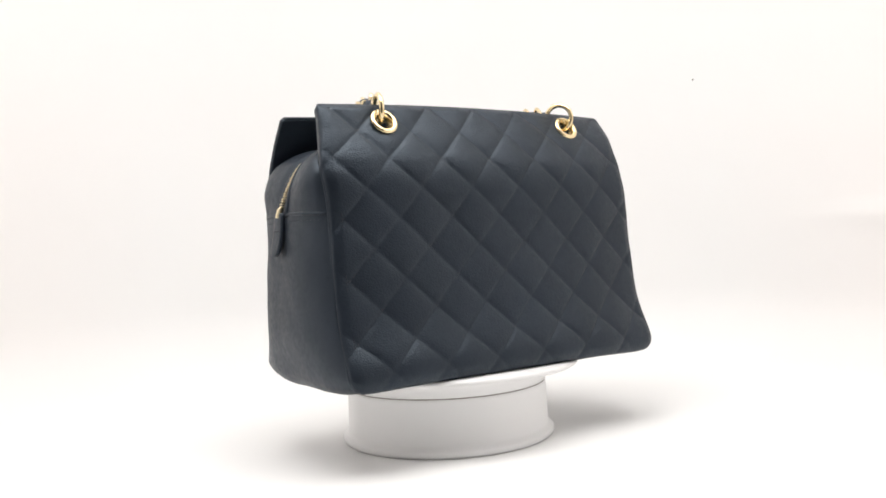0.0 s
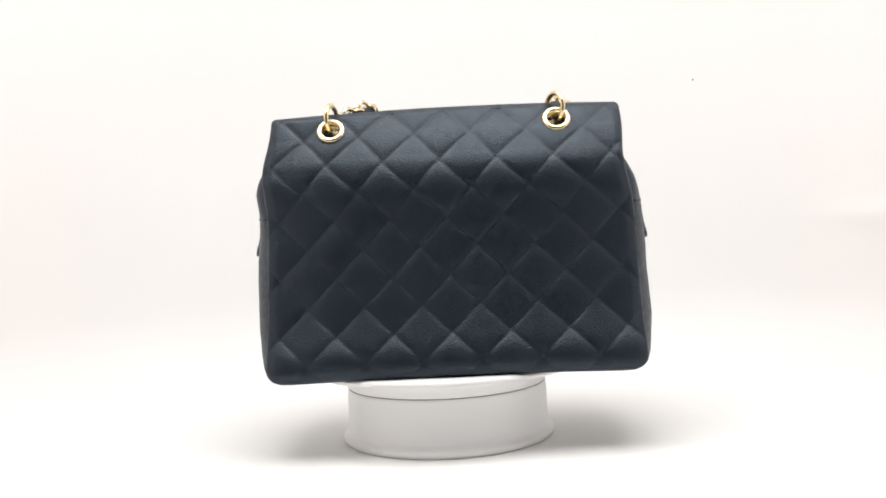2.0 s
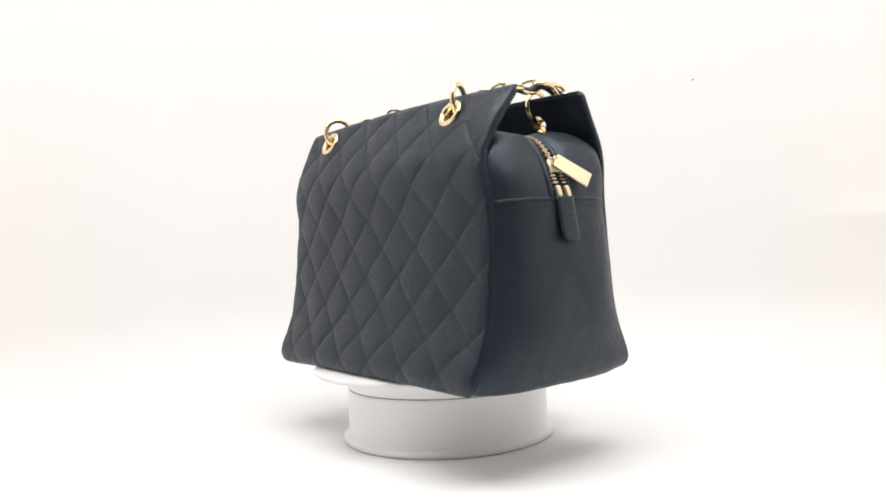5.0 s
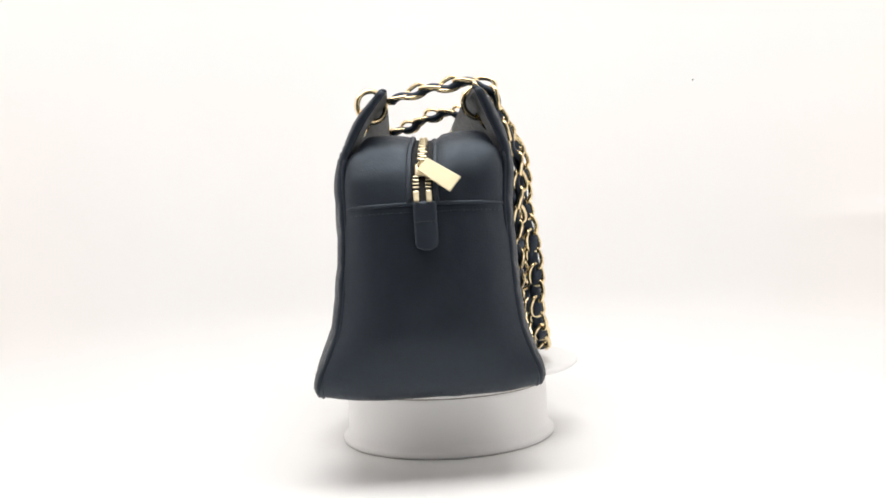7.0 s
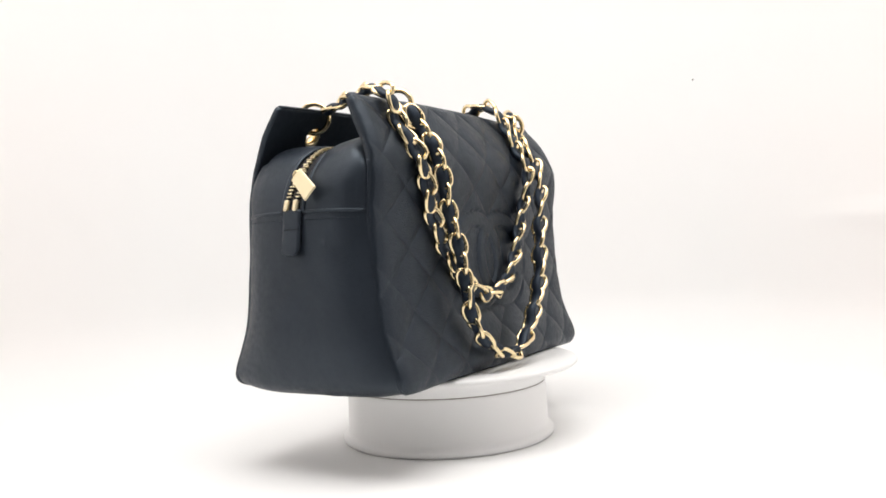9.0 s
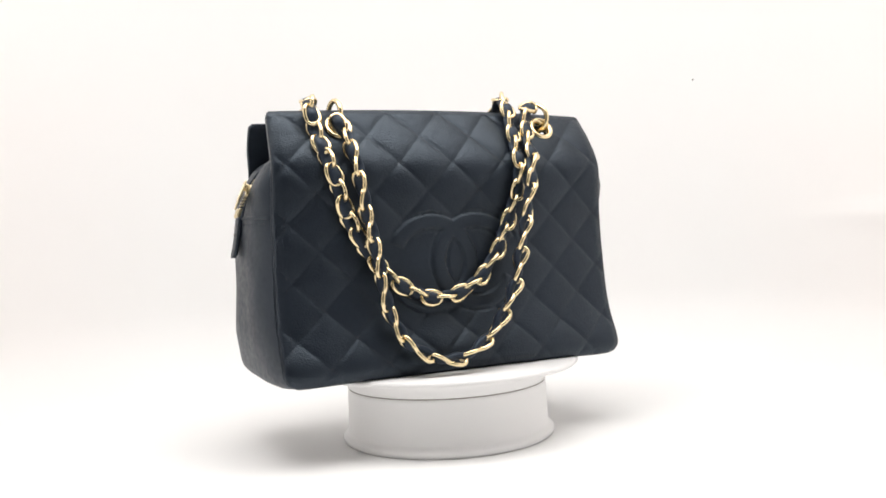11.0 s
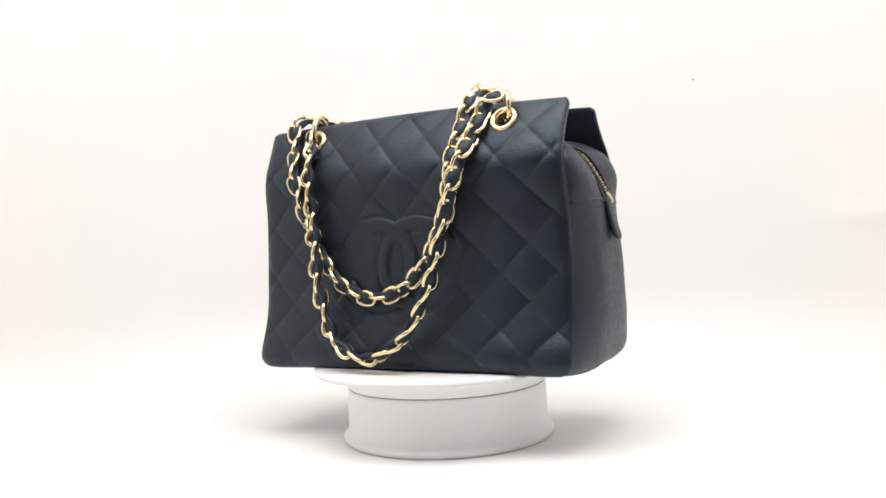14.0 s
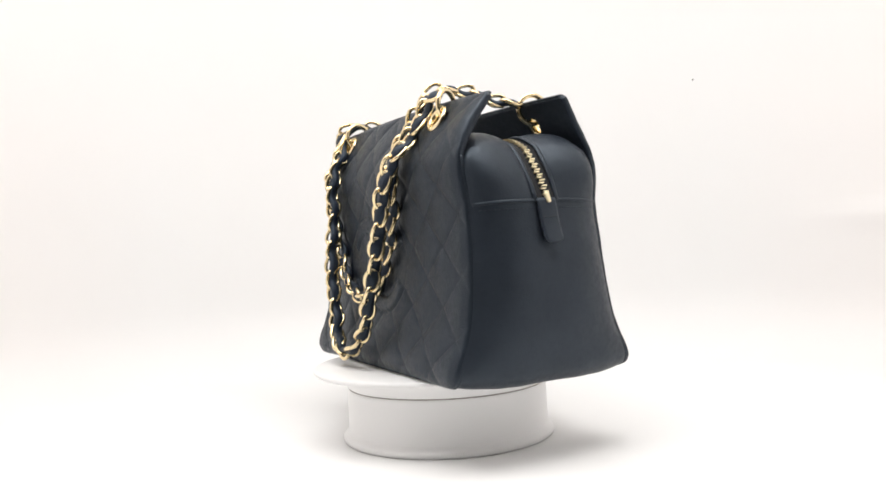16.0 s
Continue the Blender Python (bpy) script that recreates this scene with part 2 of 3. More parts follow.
def emblem(x, z):
    """Two plain padded open rings that overlap; returns (height, mask)."""
    best, mask = 0.0, 0.0
    for (cx, cz), opening in zip(EMBLEM, (-1, 1)):
        r = math.hypot(x - cx, z - cz)
        if r < RING_OUT + 0.002:
            mask = 1.0
        # each ring is open on its outer side
        if (x - cx) * opening > 0 and abs(z - cz) < 0.53 * abs(x - cx):
            continue
        mid, half = (RING_OUT + RING_IN) / 2, (RING_OUT - RING_IN) / 2
        d = abs(r - mid) / half
        if d < 1:
            best = max(best, (1 - d ** 4) ** 0.5)
        elif d < 1.3 and best <= 0:
            best = -0.5
    return best, mask


def panel_point(side, x, z, hd, lift):
    """A point on the outer face of a panel, lifted along its normal."""
    dz = 0.002
    slope = (HALF_DEPTH(z + dz) - HALF_DEPTH(z - dz)) / (2 * dz)
    n = Vector((0, 1, -slope)).normalized()
    return lean(Vector((x, side * (hd + belly(x, z) + lift * n.y), z + lift * n.z)))


GROMMET_Z = {1: 0.1785, -1: 0.1785}


def grommet_centres(side):
    z = GROMMET_Z[side]
    return [panel_point(side, x, z, HALF_DEPTH(z), 0.0005) for x in ((-0.083, 0.084) if side > 0 else (-0.0815, 0.0862))]


def quilted_panel(side, x0, z0, with_emblem):
    bm = bmesh.new()
    prof, nu = panel_profile(170), 210
    s0 = arc_at(z0)
    total = prof[-1][2]
    outer, inner = [], []
    for hd, z, s in prof:
        w = panel_width(z)
        ro, ri = [], []
        for j in range(nu + 1):
            x = w * (2 * j / nu - 1)
            edge = min(1, (w - abs(x)) / 0.007) * min(1, s / 0.006) * min(1, (total - s) / 0.007)
            edge = max(0, edge) ** 0.5
            q = 0.0025 * quilt(x, s, x0, s0)
            if with_emblem:
                h, mask = emblem(x, z)
                if mask:
                    q = 0.0014 if h == 0 else 0.0014 + 0.0015 * h
            lift = edge * (q + 0.0006) + 0.0007 * noise.noise(Vector((x * 30, z * 30, side * 5)))
            ro.append(panel_point(side, x, z, hd, lift))
            ri.append(panel_point(side, x, z, hd, -0.0042))
        outer.append(ro)
        inner.append(ri)
    a = grid(bm, outer)
    before = len(bm.faces)
    k = grid(bm, inner)
    bm.faces.ensure_lookup_table()
    for f in bm.faces[before:]:
        f.material_index = 1
    ring_a = [r[0] for r in a] + a[-1][1:] + [r[-1] for r in a[-2::-1]] + a[0][-2:0:-1]
    ring_k = [r[0] for r in k] + k[-1][1:] + [r[-1] for r in k[-2::-1]] + k[0][-2:0:-1]
    n = len(ring_a)
    for i in range(n):
        bm.faces.new((ring_a[i], ring_a[(i + 1) % n], ring_k[(i + 1) % n], ring_k[i]))
    holes = [f for f in bm.faces if any((f.calc_center_median() - c).length < 0.0088 for c in grommet_centres(side))]
    bmesh.ops.delete(bm, geom=holes, context="FACES")
    return bm


# the gusset: one strip that runs round the sides, over the top and under the base
def gusset_path(top=0.1595, power=1.0):
    """Round the bag in x and z; along the panels the shoulder is lower and squarer than along the zipper."""
    pts = []
    base = 0.0012
    for z in np.linspace(0.014, 0.110, 24):
        pts.append((HALF_WIDTH(z) + 0.0004, z))
    x0 = HALF_WIDTH(0.110) + 0.0004
    for a in np.linspace(0.08, math.pi / 2, 20):
        c, d = math.cos(a) ** power, math.sin(a) ** power
        pts.append((x0 - 0.040 * (1 - c), 0.110 + (top - 0.110) * d))
    right = pts
    left = [(-x, z) for x, z in reversed(pts)]
    mid = [(x, top - 0.002 * (1 - (x / 0.095) ** 2)) for x in np.linspace(right[-1][0], left[0][0], 40)[1:-1]]
    bl = [(-HALF_WIDTH(0) - 0.0004 + 0.011 * (1 - math.cos(a)), 0.0122 - 0.011 * math.sin(a)) for a in np.linspace(0.1, math.pi / 2, 7)]
    br = [(-x, z) for x, z in reversed(bl)]
    bottom = [(x, base) for x in np.linspace(bl[-1][0], br[0][0], 20)[1:-1]]
    return right + mid + left + bl + bottom + br


def gusset_frame():
    path = gusset_path()
    n = len(path)
    out = []
    for i, (x, z) in enumerate(path):
        (xa, za), (xb, zb) = path[i - 1], path[(i + 1) % n]
        t = Vector((xb - xa, zb - za)).normalized()
        out.append((x, z, t.y, -t.x))
    return out


EDGE_PATH = gusset_path(0.1610, 0.55)


def gusset_bulge(x, z):
    side = max(0, min(1, (abs(x) - 0.09) / 0.03))
    low = 0.25 + 0.75 * max(0, min(1, (z - 0.001) / 0.035)) ** 0.6
    out = 0.0140 if x > 0 else 0.0128
    return (0.003 + (out - 0.003) * side * (1 - 0.22 * max(0, min(1, (z - 0.085) / 0.04)))) * low + 0.0003


def gusset_point(x, z, nx, nz, v, edge=None):
    """v runs from -1 at the front edge to 1 at the back edge."""
    if edge:
        k = abs(v) ** 4
        x, z = x + (edge[0] - x) * k, z + (edge[1] - z) * k
    w = HALF_DEPTH(min(z, 0.15)) - 0.0015
    if z > 0.15:
        w = HALF_DEPTH(z) - 0.0055
    drop = 0.003 * max(0.0, min(1.0, (z - 0.1) / 0.05)) * max(0.0, (abs(v) - 0.9) / 0.1) ** 2
    upper = max(0.0, min(1.0, (z - 0.119) / 0.014))
    # padded rolls beside the sunken zipper
    drop -= upper * (0.0034 * max(0.0, math.sin(math.pi * min(1.0, max(0.0, (abs(v) - 0.16) / 0.84)))) ** 0.5 * max(0.15, min(1.0, nz * 1.5)) - 0.0022 * math.exp(-(v / 0.17) ** 4))
    o = gusset_bulge(x, z) * (1 - abs(v) ** (3.5 + 2.5 * upper)) - drop + 0.0011 * noise.noise(Vector((x * 22, v * 1.6, z * 22))) + 0.0004 * noise.noise(Vector((x * 60, v * 5, z * 60)))
    return lean(Vector((x + nx * o, v * w, z + nz * o)))


def gusset():
    bm = bmesh.new()
    fr = gusset_frame()
    n = 36
    rows = [[gusset_point(*f, 2 * j / n - 1, e) for j in range(n + 1)] for f, e in zip(fr, EDGE_PATH)]
    grid(bm, rows, wrap_u=True)
    return bm


def stitches(side, x0, z0, with_emblem):
    """Short raised stitches along the quilting lines and below the top edge."""
    bm = bmesh.new()
    s0 = arc_at(z0)
    prof = panel_profile(300)
    arcs, zs = [p[2] for p in prof], [p[1] for p in prof]
    total = arcs[-1]

    def at(x, s, lift):
        z = float(np.interp(s, arcs, zs))
        return panel_point(side, x, z, HALF_DEPTH(z), lift), z

    def dash(xa, sa, xb, sb, lift=0.0008):
        (p, z), (q, _) = at(xa, sa, lift), at(xb, sb, lift)
        w = panel_width(z) - 0.006
        if abs(xa) > w or abs(xb) > w:
            return
        if any((p - c).length < 0.0115 for c in grommet_centres(side)) or (with_emblem and emblem(xa, z)[1]):
            return
        t = (q - p).normalized()
        n = Vector((0, side, 0.3)).normalized()
        r = t.cross(n).normalized() * 0.00032
        ends = [[bm.verts.new(e + r), bm.verts.new(e + n * 0.0004), bm.verts.new(e - r)] for e in (p, q)]
        bm.faces.new((ends[0][0], ends[1][0], ends[1][1], ends[0][1]))
        bm.faces.new((ends[0][1], ends[1][1], ends[1][2], ends[0][2]))

    pitch = 0.0042
    for sign in (1, -1):
        for k in range(-14, 15):
            s = 0.006
            while s < total - 0.006:
                x = x0 + QUILT_W * (k - sign * (s - s0) / QUILT_H)
                e = s + pitch * 0.5
                dash(x, s, x0 + QUILT_W * (k - sign * (e - s0) / QUILT_H), e)
                s += pitch * 0.71
    # a row inside the top edge and down both sides
    for x in np.arange(-0.122, 0.122, pitch):
        dash(x, 0.0042, x + pitch * 0.6, 0.0042, 0.0014)
    for sign in (1, -1):
        for s in np.arange(0.005, total - 0.008, pitch):
            z = float(np.interp(s, arcs, zs))
            x = sign * (panel_width(z) - 0.0072)
            dash(x, s, x, s + pitch * 0.6, 0.0016)
    return bm


def piping(side):
    zs = np.linspace(0.150, PANEL_LOW + 0.0002, 60)
    right = [panel_point(side, panel_width(z) - 0.0006, z, HALF_DEPTH(z), -0.0026) for z in zs]
    bottom_w = panel_width(PANEL_LOW + 0.0002)
    bottom = [panel_point(side, x, PANEL_LOW, HALF_DEPTH(PANEL_LOW), -0.0026) for x in np.linspace(bottom_w, -bottom_w, 30)[1:-1]]
    left = [panel_point(side, -panel_width(z) + 0.0006, z, HALF_DEPTH(z), -0.0026) for z in reversed(zs)]
    first = panel_point(side, panel_width(0.153) - 0.004, 0.154, HALF_DEPTH(0.154), -0.0035)
    last = panel_point(side, -panel_width(0.153) + 0.004, 0.154, HALF_DEPTH(0.154), -0.0035)
    return tube(bmesh.new(), [first] + right + bottom + left + [last], 0.0013, n=8)


def edge_binding(side):
    """The folded top edge of a flap."""
    pts = [panel_point(side, x, BAG_TOP, HALF_DEPTH(BAG_TOP), -0.0018) for x in np.linspace(-0.1284, 0.1284, 60)]
    return tube(bmesh.new(), pts, 0.0027, 0.0014, n=8)


def to_axis(place, direction):
    """A matrix that stands z along a direction at a place."""
    return Matrix.Translation(place) @ Vector(direction).to_track_quat("Z", "Y").to_matrix().to_4x4()


def grommet():
    prof = [(0.0062, -0.0036), (0.0078, -0.0042), (0.0100, -0.0038), (0.0104, -0.0030), (0.0098, -0.0027), (0.0066, -0.0024),
            (0.0066, 0.0020), (0.0098, 0.0026), (0.0106, 0.0031), (0.0102, 0.0042), (0.0090, 0.0049), (0.0074, 0.0047), (0.0062, 0.0038)]
    n = 40
    bm = bmesh.new()
    grid(bm, [[(r * math.cos(2 * math.pi * k / n), r * math.sin(2 * math.pi * k / n), z) for k in range(n)] for r, z in prof], wrap_u=True, wrap_v=True)
    return finish("grommet", bm, GOLD)


def jump_ring():
    pts = [(0.0108 * math.cos(a), 0.0108 * math.sin(a), 0) for a in (2 * math.pi * k / 48 for k in range(48))]
    return finish("jump_ring", tube(bmesh.new(), pts, 0.0019, n=10, closed=True, normals=[(0, 0, 1)] * 48), GOLD)


LINK_PITCH = 0.0119


def chain_link():
    """A curb link: a short oval of round wire with a slight twist."""
    pts = []
    for k in range(40):
        a = 2 * math.pi * k / 40
        c, s = math.cos(a), math.sin(a)
        x = 0.0077 * math.copysign(abs(c) ** 0.85, c)
        y = 0.0052 * math.copysign(abs(s) ** 0.8, s)
        f = radians(26) * c
        pts.append((x, y * math.cos(f), y * math.sin(f)))
    return finish("chain_link", tube(bmesh.new(), pts, 0.00156, n=8, closed=True), GOLD)


LINK = chain_link()


def strap(bag, path, rolls):
    """A leather strip woven through curb links along a path of (x, y, z, outward normal)."""
    pts = spline([p[:3] for p in path], LINK_PITCH / 10)
    nrm = [Vector(p[3]) for p in path]
    ctrl = [Vector(p[:3]) for p in path]
    acc = [0.0]
    for a, b in zip(ctrl, ctrl[1:]):
        acc.append(acc[-1] + (b - a).length)
    acc = [q / acc[-1] for q in acc]
    n = len(pts)
    frames = []
    for i in range(n):
        f = i / (n - 1)
        t = (pts[min(i + 1, n - 1)] - pts[max(i - 1, 0)]).normalized()
        v = Vector([float(np.interp(f, acc, [q[k] for q in nrm])) for k in range(3)])
        v = (v - t * v.dot(t)).normalized()
        roll = radians(float(np.interp(f, [r[0] for r in rolls], [r[1] for r in rolls])))
        v = (Matrix.Rotation(roll, 3, t) @ v).normalized()
        frames.append((t, v))
    step = (n - 1) / round((n - 1) / 10)
    strip = [pts[i] + frames[i][1] * (0.0016 * math.cos(math.pi * i / step - math.pi / 2)) for i in range(n)]
    bm = tube(bmesh.new(), strip, 0.0045, 0.0027, [f[1] for f in frames], n=10)
    ob = part("chain_strap", bm, STRAP_LEATHER, bag, "navy leather strip woven through gold curb links")
    k = 0
    while True:
        i = round((k + 0.5) * step)
        if i >= n:
            break
        t, v = frames[i]
        side = v.cross(t)
        # every second link is turned across its neighbours
        turn, skew = (0, 4) if k % 2 == 0 else (52, 16)
        wob = Matrix.Rotation(radians(turn + random.uniform(-9, 9)), 4, "X") @ Matrix.Rotation(radians(skew + random.uniform(-5, 5)), 4, "Z")
        m = Matrix((t, side, v)).transposed().to_4x4()
        link = part("chain_link", LINK, None, ob, "gold curb link" if k == 0 else "")
        link.matrix_basis = Matrix.Translation(pts[i] + v * 0.0010) @ m @ wob
        k += 1
    return ob


def front(x, z, off=0.0125):
    q = panel_point(-1, x, z, HALF_DEPTH(z), off)
    return (q.x - 0.0008 * max(0, 1 - z / 0.15), q.y, z, (0, -1, 0.25))


UP = (0, 0, 1)
BACK_STRAP = [(-0.083, 0.0245, 0.193, UP), (-0.088, 0.010, 0.197, UP), (-0.094, -0.012, 0.200, UP), (-0.1000, -0.034, 0.2005, (0, -0.5, 1)),
              (-0.1010, -0.044, 0.1905, (0, -1, 0.5)), front(-0.0995, 0.177, 0.0065), front(-0.0955, 0.159, 0.0065), front(-0.0910, 0.1435, 0.0065), front(-0.0867, 0.1287, 0.0065),
              front(-0.0822, 0.1139, 0.0065), front(-0.0757, 0.101, 0.0065), front(-0.0679, 0.088, 0.0065), front(-0.0592, 0.0751, 0.007), front(-0.0479, 0.0654, 0.0075), front(-0.0356, 0.0586, 0.0075),
              front(-0.0212, 0.0545, 0.0075), front(-0.0066, 0.0563, 0.0075), front(0.0083, 0.0622, 0.0075), front(0.0191, 0.0712, 0.0075), front(0.0302, 0.0852, 0.0075), front(0.0381, 0.1014, 0.0075),
              front(0.0443, 0.1156, 0.0075), front(0.0496, 0.1319, 0.008), front(0.0523, 0.1506, 0.0085), front(0.0548, 0.1683, 0.008), (0.0575, -0.046, 0.190, (0, -1, 0.5)), (0.0605, -0.034, 0.2045, (0, -0.5, 1)),
              (0.066, -0.012, 0.2045, UP), (0.0755, 0.008, 0.197, UP), (0.083, 0.0245, 0.193, UP)]
FRONT_STRAP = [(-0.0840, -0.0465, 0.188, (0, -1, 0.5)), front(-0.0790, 0.1745, 0.0090), front(-0.0765, 0.160, 0.0095), front(-0.0738, 0.140, 0.0100), front(-0.0713, 0.1214, 0.0115), front(-0.0690, 0.1069, 0.0140),
               front(-0.0668, 0.0900, 0.0165), front(-0.0634, 0.0632, 0.0165), front(-0.0598, 0.0487, 0.0150), front(-0.0553, 0.0364, 0.0138), front(-0.0482, 0.0253, 0.0132), front(-0.0381, 0.0178, 0.0130),
               front(-0.0241, 0.0122, 0.0130), front(-0.0120, 0.0125, 0.0135), front(0.0024, 0.0187, 0.0150), front(0.0120, 0.0261, 0.0165), front(0.0212, 0.036, 0.0190), front(0.0280, 0.0485, 0.0215),
               front(0.0347, 0.0604, 0.0225), front(0.0394, 0.0745, 0.0225), front(0.0432, 0.0887, 0.0220), front(0.0472, 0.1029, 0.0210), front(0.0522, 0.1192, 0.0195), front(0.0570, 0.1373, 0.0165),
               front(0.0625, 0.156, 0.0125), front(0.0675, 0.1735, 0.010), (0.0715, -0.0475, 0.189, (0, -1, 0.5)), (0.0765, -0.0435, 0.1975, (0, -1, 1)), (0.0830, -0.0425, 0.1965, (0, -1, 1))]


# zipper, laid along the middle of the gusset
FRAME = gusset_frame()
LENGTHS = [0.0]
for (xa, za, *_), (xb, zb, *_) in zip(FRAME, FRAME[1:]):
    LENGTHS.append(LENGTHS[-1] + math.hypot(xb - xa, zb - za))


def on_gusset(s, dy, lift):
    """A place at length s round the gusset from the right side's foot, dy off the zipper's line, and the outward normal."""
    f = [float(np.interp(s, LENGTHS, [q[k] for q in FRAME])) for k in range(4)]
    y = 0.0014 + dy
    w = HALF_DEPTH(min(f[1], 0.15))
    n = Vector((f[2], 0, f[3])).normalized()
    return gusset_point(*f, max(-1, min(1, y / w))) + n * lift, n


def length_at(sign, z):
    """Length round the gusset where the side of that sign reaches the height z."""
    best = [(abs(q[1] - z), l) for q, l in zip(FRAME, LENGTHS) if q[0] * sign > 0.09 and l < LENGTHS[-1] * 0.62]
    return min(best)[1]


def zipper(bag):
    sa, sb = length_at(1, 0.119), length_at(-1, 0.119)
    slider = length_at(-1, 0.1375)
    ss = np.linspace(sa, sb, 90)
    bm = bmesh.new()
    grid(bm, [[on_gusset(s, dy, l)[0] for dy, l in ((-0.0085, -0.0004), (-0.0068, 0.0007), (0, 0.0009), (0.0068, 0.0007), (0.0085, -0.0004))] for s in ss])
    tape = part("zipper_tape", bm, TAPE, bag, "dark woven zipper tape")
    for d in (-1, 1):
        pts, ns = zip(*[on_gusset(s, d * 0.0085, 0.0004) for s in ss])
        part("zipper_welt", tube(bmesh.new(), pts, 0.0020, 0.0012, ns, n=8), SMOOTH_LEATHER, bag)
    bm = bmesh.new()

    def tooth(s, dy, wide):
        p, n = on_gusset(s, dy, 0.0021)
        q, _ = on_gusset(s + 0.001, dy, 0.0021)
        t = (q - p).normalized()
        m = Matrix((t, n.cross(t), n)).transposed().to_4x4()
        bmesh.ops.create_cube(bm, size=1, matrix=Matrix.Translation(p) @ m @ Matrix.Diagonal((0.00085, wide, 0.0016, 1)))

    s, k = sa + 0.003, 0
    while s < slider:
        tooth(s, 0.0007 * (1 if k % 2 else -1), 0.0042)
        s += 0.0017
        k += 1
    part("zipper_teeth", bm, SATIN, tape, "closed row of gold zipper teeth", smooth=False, kind="stuff")
    bm = bmesh.new()
    for d in (-1, 1):
        s = slider + 0.004
        while s < sb - 0.0085:
            tooth(s, d * 0.0040, 0.0036)
            s += 0.0021
    part("open_teeth", bm, SATIN, tape, "two parted rows of gold teeth below the slider", smooth=False, kind="stuff")

    def sit(s, dy, lift):
        p, n = on_gusset(s, dy, lift)
        q, _ = on_gusset(s + 0.002, dy, lift)
        t = (q - p).normalized()
        return Matrix.Translation(p) @ Matrix((t, n.cross(t), n)).transposed().to_4x4()

    for s, dy in ((sb - 0.0036, -0.0040), (sb - 0.0036, 0.0040), (sa + 0.0012, 0.0)):
        part("end_stop", moved(box(0.0078, 0.0036, 0.0032, 0.0011), sit(s, dy, 0.0026)), SATIN, tape, smooth=False)
    # slider and pull
    bm = moved(box(0.0085, 0.0088, 0.0030, 0.0012), sit(slider, 0, 0.0022))
    add = box(0.0060, 0.0034, 0.0040, 0.0012)
    me = bpy.data.meshes.new("bridge")
    moved(add, sit(slider - 0.001, 0, 0.0052)).to_mesh(me)
    add.free()
    bm.from_mesh(me)
    body = part("zipper_slider", bm, SATIN, bag, "gold zipper slider")
    hinge = sit(slider - 0.0015, 0, 0.0068).translation
    d = Vector((-0.37, -0.72, -0.53)).normalized()
    n = Vector((-0.90, 0.22, 0.38))
    n = (n - d * n.dot(d)).normalized()
    m = Matrix((d, n.cross(d), n)).transposed().to_4x4()
    m.translation = hinge + d * 0.0130
    bm = box(0.0265, 0.0118, 0.0016, 0.0005, 1)
    for v in bm.verts:
        if v.co.x < 0:
            v.co.y *= 0.86
    part("zipper_pull", moved(bm, m), SATIN, body, "brushed rectangular gold pull", smooth=False)
    pts = [hinge + Vector((0, 0.0024 * math.cos(a), 0.0028 * math.sin(a) - 0.0005)) for a in (2 * math.pi * k / 20 for k in range(20))]
    part("pull_loop", tube(bmesh.new(), pts, 0.0007, n=6, closed=True), GOLD, body)


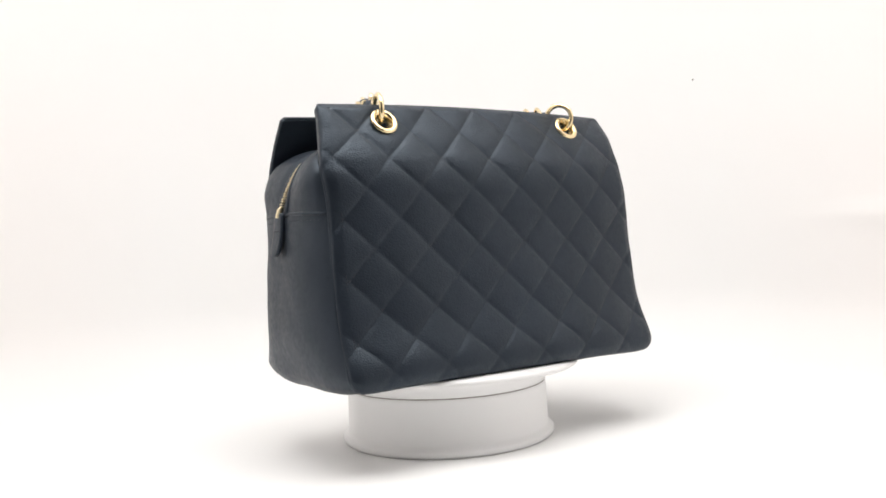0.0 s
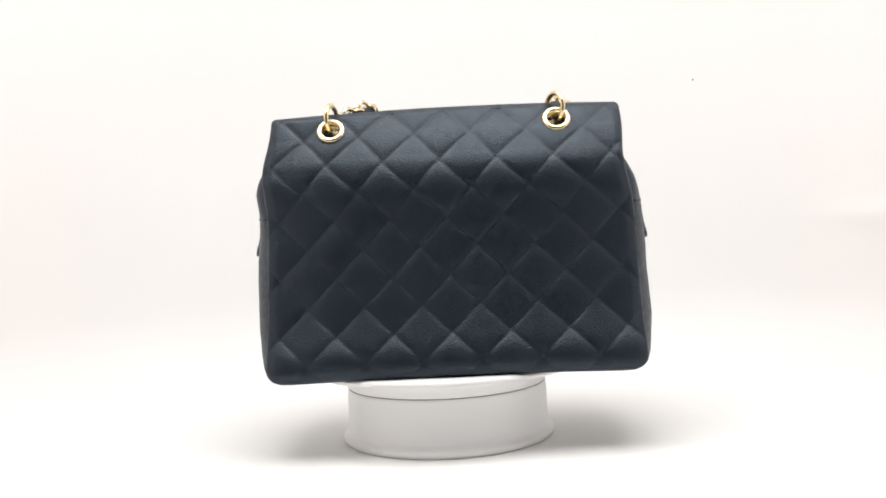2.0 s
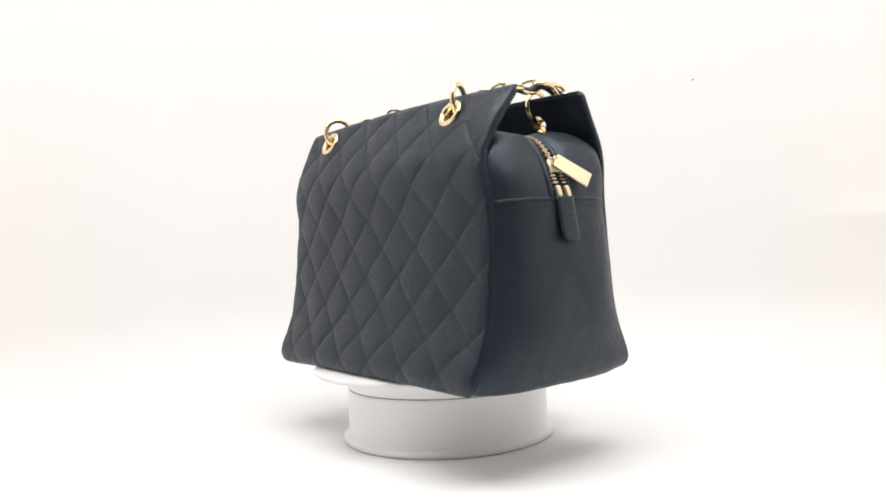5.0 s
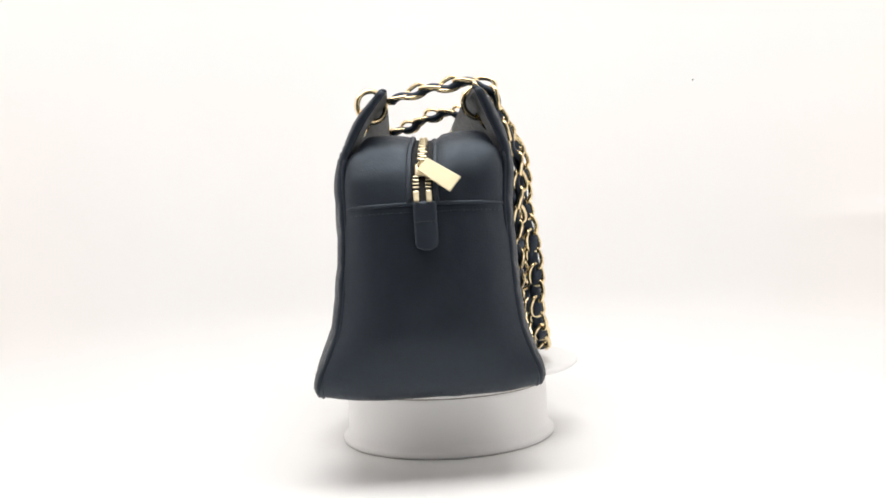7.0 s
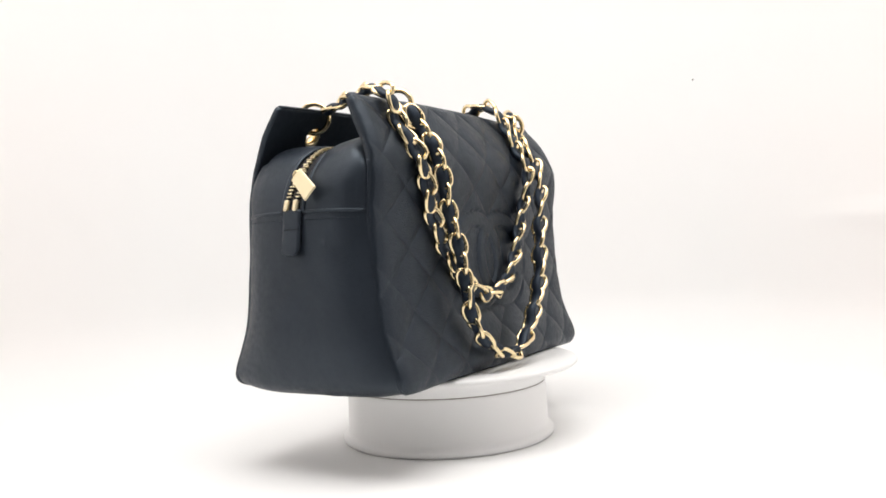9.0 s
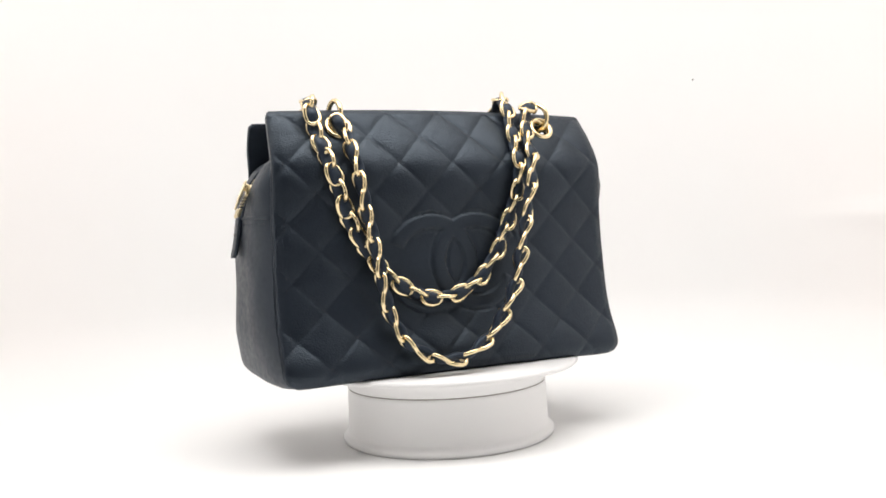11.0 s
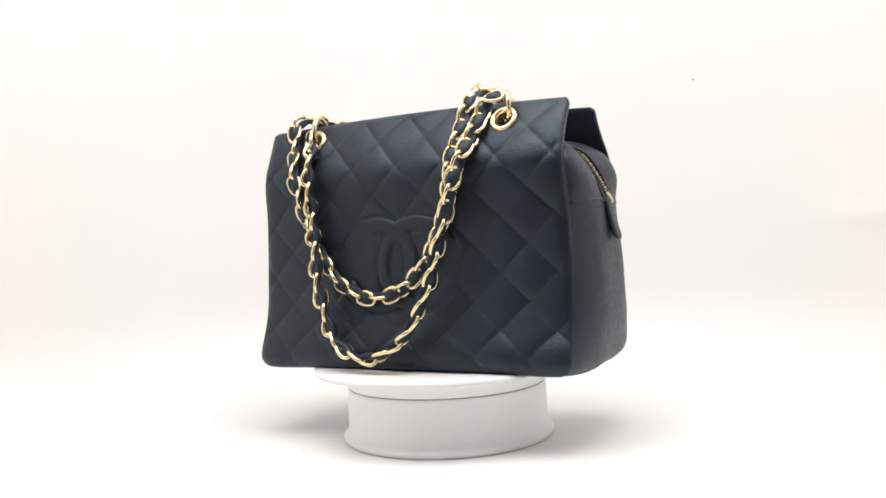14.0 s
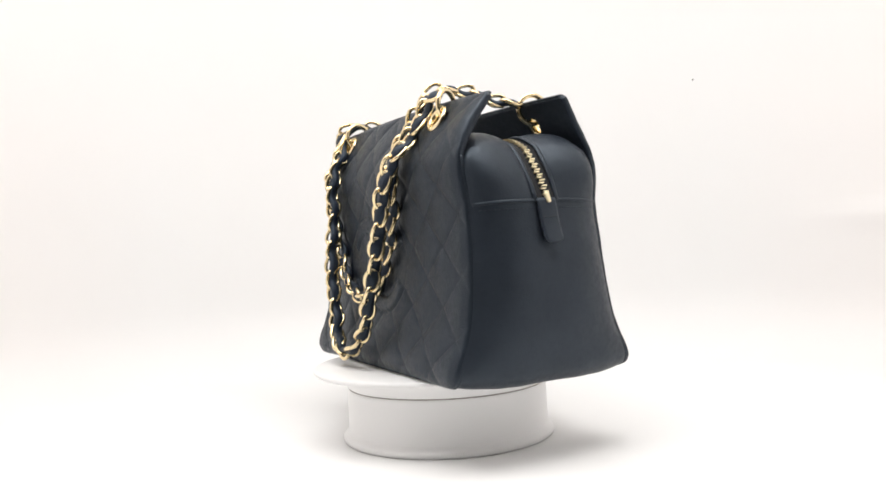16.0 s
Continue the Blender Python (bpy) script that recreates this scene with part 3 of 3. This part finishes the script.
def side_trim(bag, sign):
    """The stitched seam across a side and the leather tab that hangs from it."""
    s = length_at(sign, 0.1165)
    pts, ns = [], []
    for v in np.linspace(-0.97, 0.97, 40):
        f = [float(np.interp(s, LENGTHS, [q[k] for q in FRAME])) for k in range(4)]
        p = gusset_point(*f, v)
        n = Vector((f[2], 0, f[3])).normalized()
        pts.append(p + n * 0.0003)
        ns.append(n)
    part("side_seam", tube(bmesh.new(), pts, 0.0012, 0.0007, ns, n=8), SMOOTH_LEATHER, bag, "folded edge seam across the side")
    bm = bmesh.new()
    rows = []
    out = []
    for i in range(17):
        k = i / 16
        half = 0.0074 if k < 0.82 else 0.0074 * (max(0.02, 1 - ((k - 0.82) / 0.18) ** 2)) ** 0.3
        lift = 0.0024 + 0.0036 * k * k
        sl = length_at(sign, 0.1165) + sign * -0.0285 * k + sign * 0.001
        rows.append([on_gusset(sl, -0.001 + half * (j / 4 - 1), lift + 0.0006 * (1 - (j / 4 - 1) ** 2))[0] for j in range(9)])
        out.append([on_gusset(sl, -0.001 + half * (j / 4 - 1), lift - 0.0026)[0] for j in range(9)])
    a, c = grid(bm, rows), grid(bm, out)
    ra = [r[0] for r in a] + a[-1][1:] + [r[-1] for r in a[-2::-1]] + a[0][-2:0:-1]
    rc = [r[0] for r in c] + c[-1][1:] + [r[-1] for r in c[-2::-1]] + c[0][-2:0:-1]
    for i in range(len(ra)):
        bm.faces.new((ra[i], ra[(i + 1) % len(ra)], rc[(i + 1) % len(ra)], rc[i]))
    tab = part("zipper_tab", bm, SMOOTH_LEATHER, bag, "small rounded navy leather tab")
    bm = bmesh.new()
    sl = s + sign * -0.0285 * 0.36
    for j in range(6):
        ends = [on_gusset(sl, -0.001 + (j - 2.5) * 0.0021 + e, 0.0036)[0] for e in (-0.0007, 0.0007)]
        tube(bm, ends, 0.00035, n=5)
    part("tab_stitching", bm, THREAD, tab, "short row of navy stitches", kind="stuff")
    bm = bmesh.new()
    for v in np.linspace(-0.9, 0.9, 34):
        ends = []
        for e in (-0.0125, 0.0125):
            sv = s - sign * 0.0042
            f = [float(np.interp(sv, LENGTHS, [q[k] for q in FRAME])) for k in range(4)]
            ends.append(gusset_point(*f, v + e) + Vector((f[2], 0, f[3])) * 0.0002)
        tube(bm, ends, 0.0003, n=5)
    part("side_stitching", bm, SMOOTH_LEATHER, bag, "navy stitches below the side seam", kind="stuff")


def build_handbag():
    bag = tagged(new("handbag"), "navy quilted leather handbag with woven gold chain straps on a turntable", "handbag")
    part("gusset", gusset(), SMOOTH_LEATHER, bag, "smooth navy leather sides, top and base")
    for side, nm, x0, z0, emb in ((-1, "front_panel", 0.0214, 0.1730, True), (1, "back_panel", 0.0219, 0.1735, False)):
        pan = part(nm, quilted_panel(side, x0, z0, emb), LEATHER, bag, "diamond-quilted navy leather" + (" with padded rings" if emb else ""))
        pan.data.materials.append(SMOOTH_LEATHER)
        part("stitching", stitches(side, x0, z0, emb), THREAD, pan, "short navy quilting stitches", kind="stuff")
        part("edge_binding", edge_binding(side), LEATHER, pan)
        part("piping", piping(side), SMOOTH_LEATHER, bag, "leather-covered piping")
    eyelet, ring = grommet(), jump_ring()
    for side in (-1, 1):
        slope = (HALF_DEPTH(0.185) - HALF_DEPTH(0.178)) / 0.007
        for c, lean_deg in zip(grommet_centres(side), (28, -14) if side > 0 else (8, 28)):
            g = part("grommet", eyelet, None, bag, "gold eyelet")
            g.matrix_basis = to_axis(c, (0, side, -slope * 1.0))
            r = part("jump_ring", ring, None, bag, "plain gold ring")
            r.matrix_basis = Matrix.Translation(c + Vector((0, -side * 0.0055, 0.0108))) @ pose(0, 0, 0, 0, 90, lean_deg)
    strap(bag, BACK_STRAP, [(0, 10), (0.15, 0), (0.35, 5), (0.5, 30), (0.65, 10), (1, 0)])
    strap(bag, FRONT_STRAP, [(0, 40), (0.12, 60), (0.3, 75), (0.5, 85), (0.7, 70), (0.85, 15), (1, 0)])
    zipper(bag)
    side_trim(bag, 1)
    side_trim(bag, -1)
    stud = finish("foot", lathe([(0.001, -0.0028), (0.0035, -0.0026), (0.0048, -0.0015), (0.0052, 0.0008), (0.001, 0.0012)], 24), GOLD)
    for x in (-0.112, 0.112):
        for y in (-0.052, 0.052):
            f = part("foot", stud, None, bag, "small metal base stud")
            f.matrix_basis = Matrix.Translation(lean(Vector((x, y, 0.0012))))
    return bag


handbag = build_handbag()

# a tiny dark mark on the tent wall
bm = bmesh.new()
bmesh.ops.create_icosphere(bm, subdivisions=2, radius=0.0011)
bmesh.ops.scale(bm, vec=(1, 0.4, 1.2), verts=bm.verts)
speck = tagged(new("speck", finish("speck", bm, SPECK)), "tiny dark speck of lint on the white cloth", "speck")
speck.matrix_world = pose(0.323, 0.352, 0.3372)


# ---- what moves ----
def motions():
    bag_rows, plate_rows = [], []
    for k in range(65):
        t = k * 0.25
        turn = pose(0, 0, 0, 0, 0, -TURN_RATE * (t - 7))
        bag_rows.append((t, turn @ pose(*BAG_OFFSET, PLATE_TOP, 0, 0, BAG_YAW)))
        plate_rows.append((t, turn))
    walk(handbag, bag_rows)
    walk(plate, plate_rows)


motions()
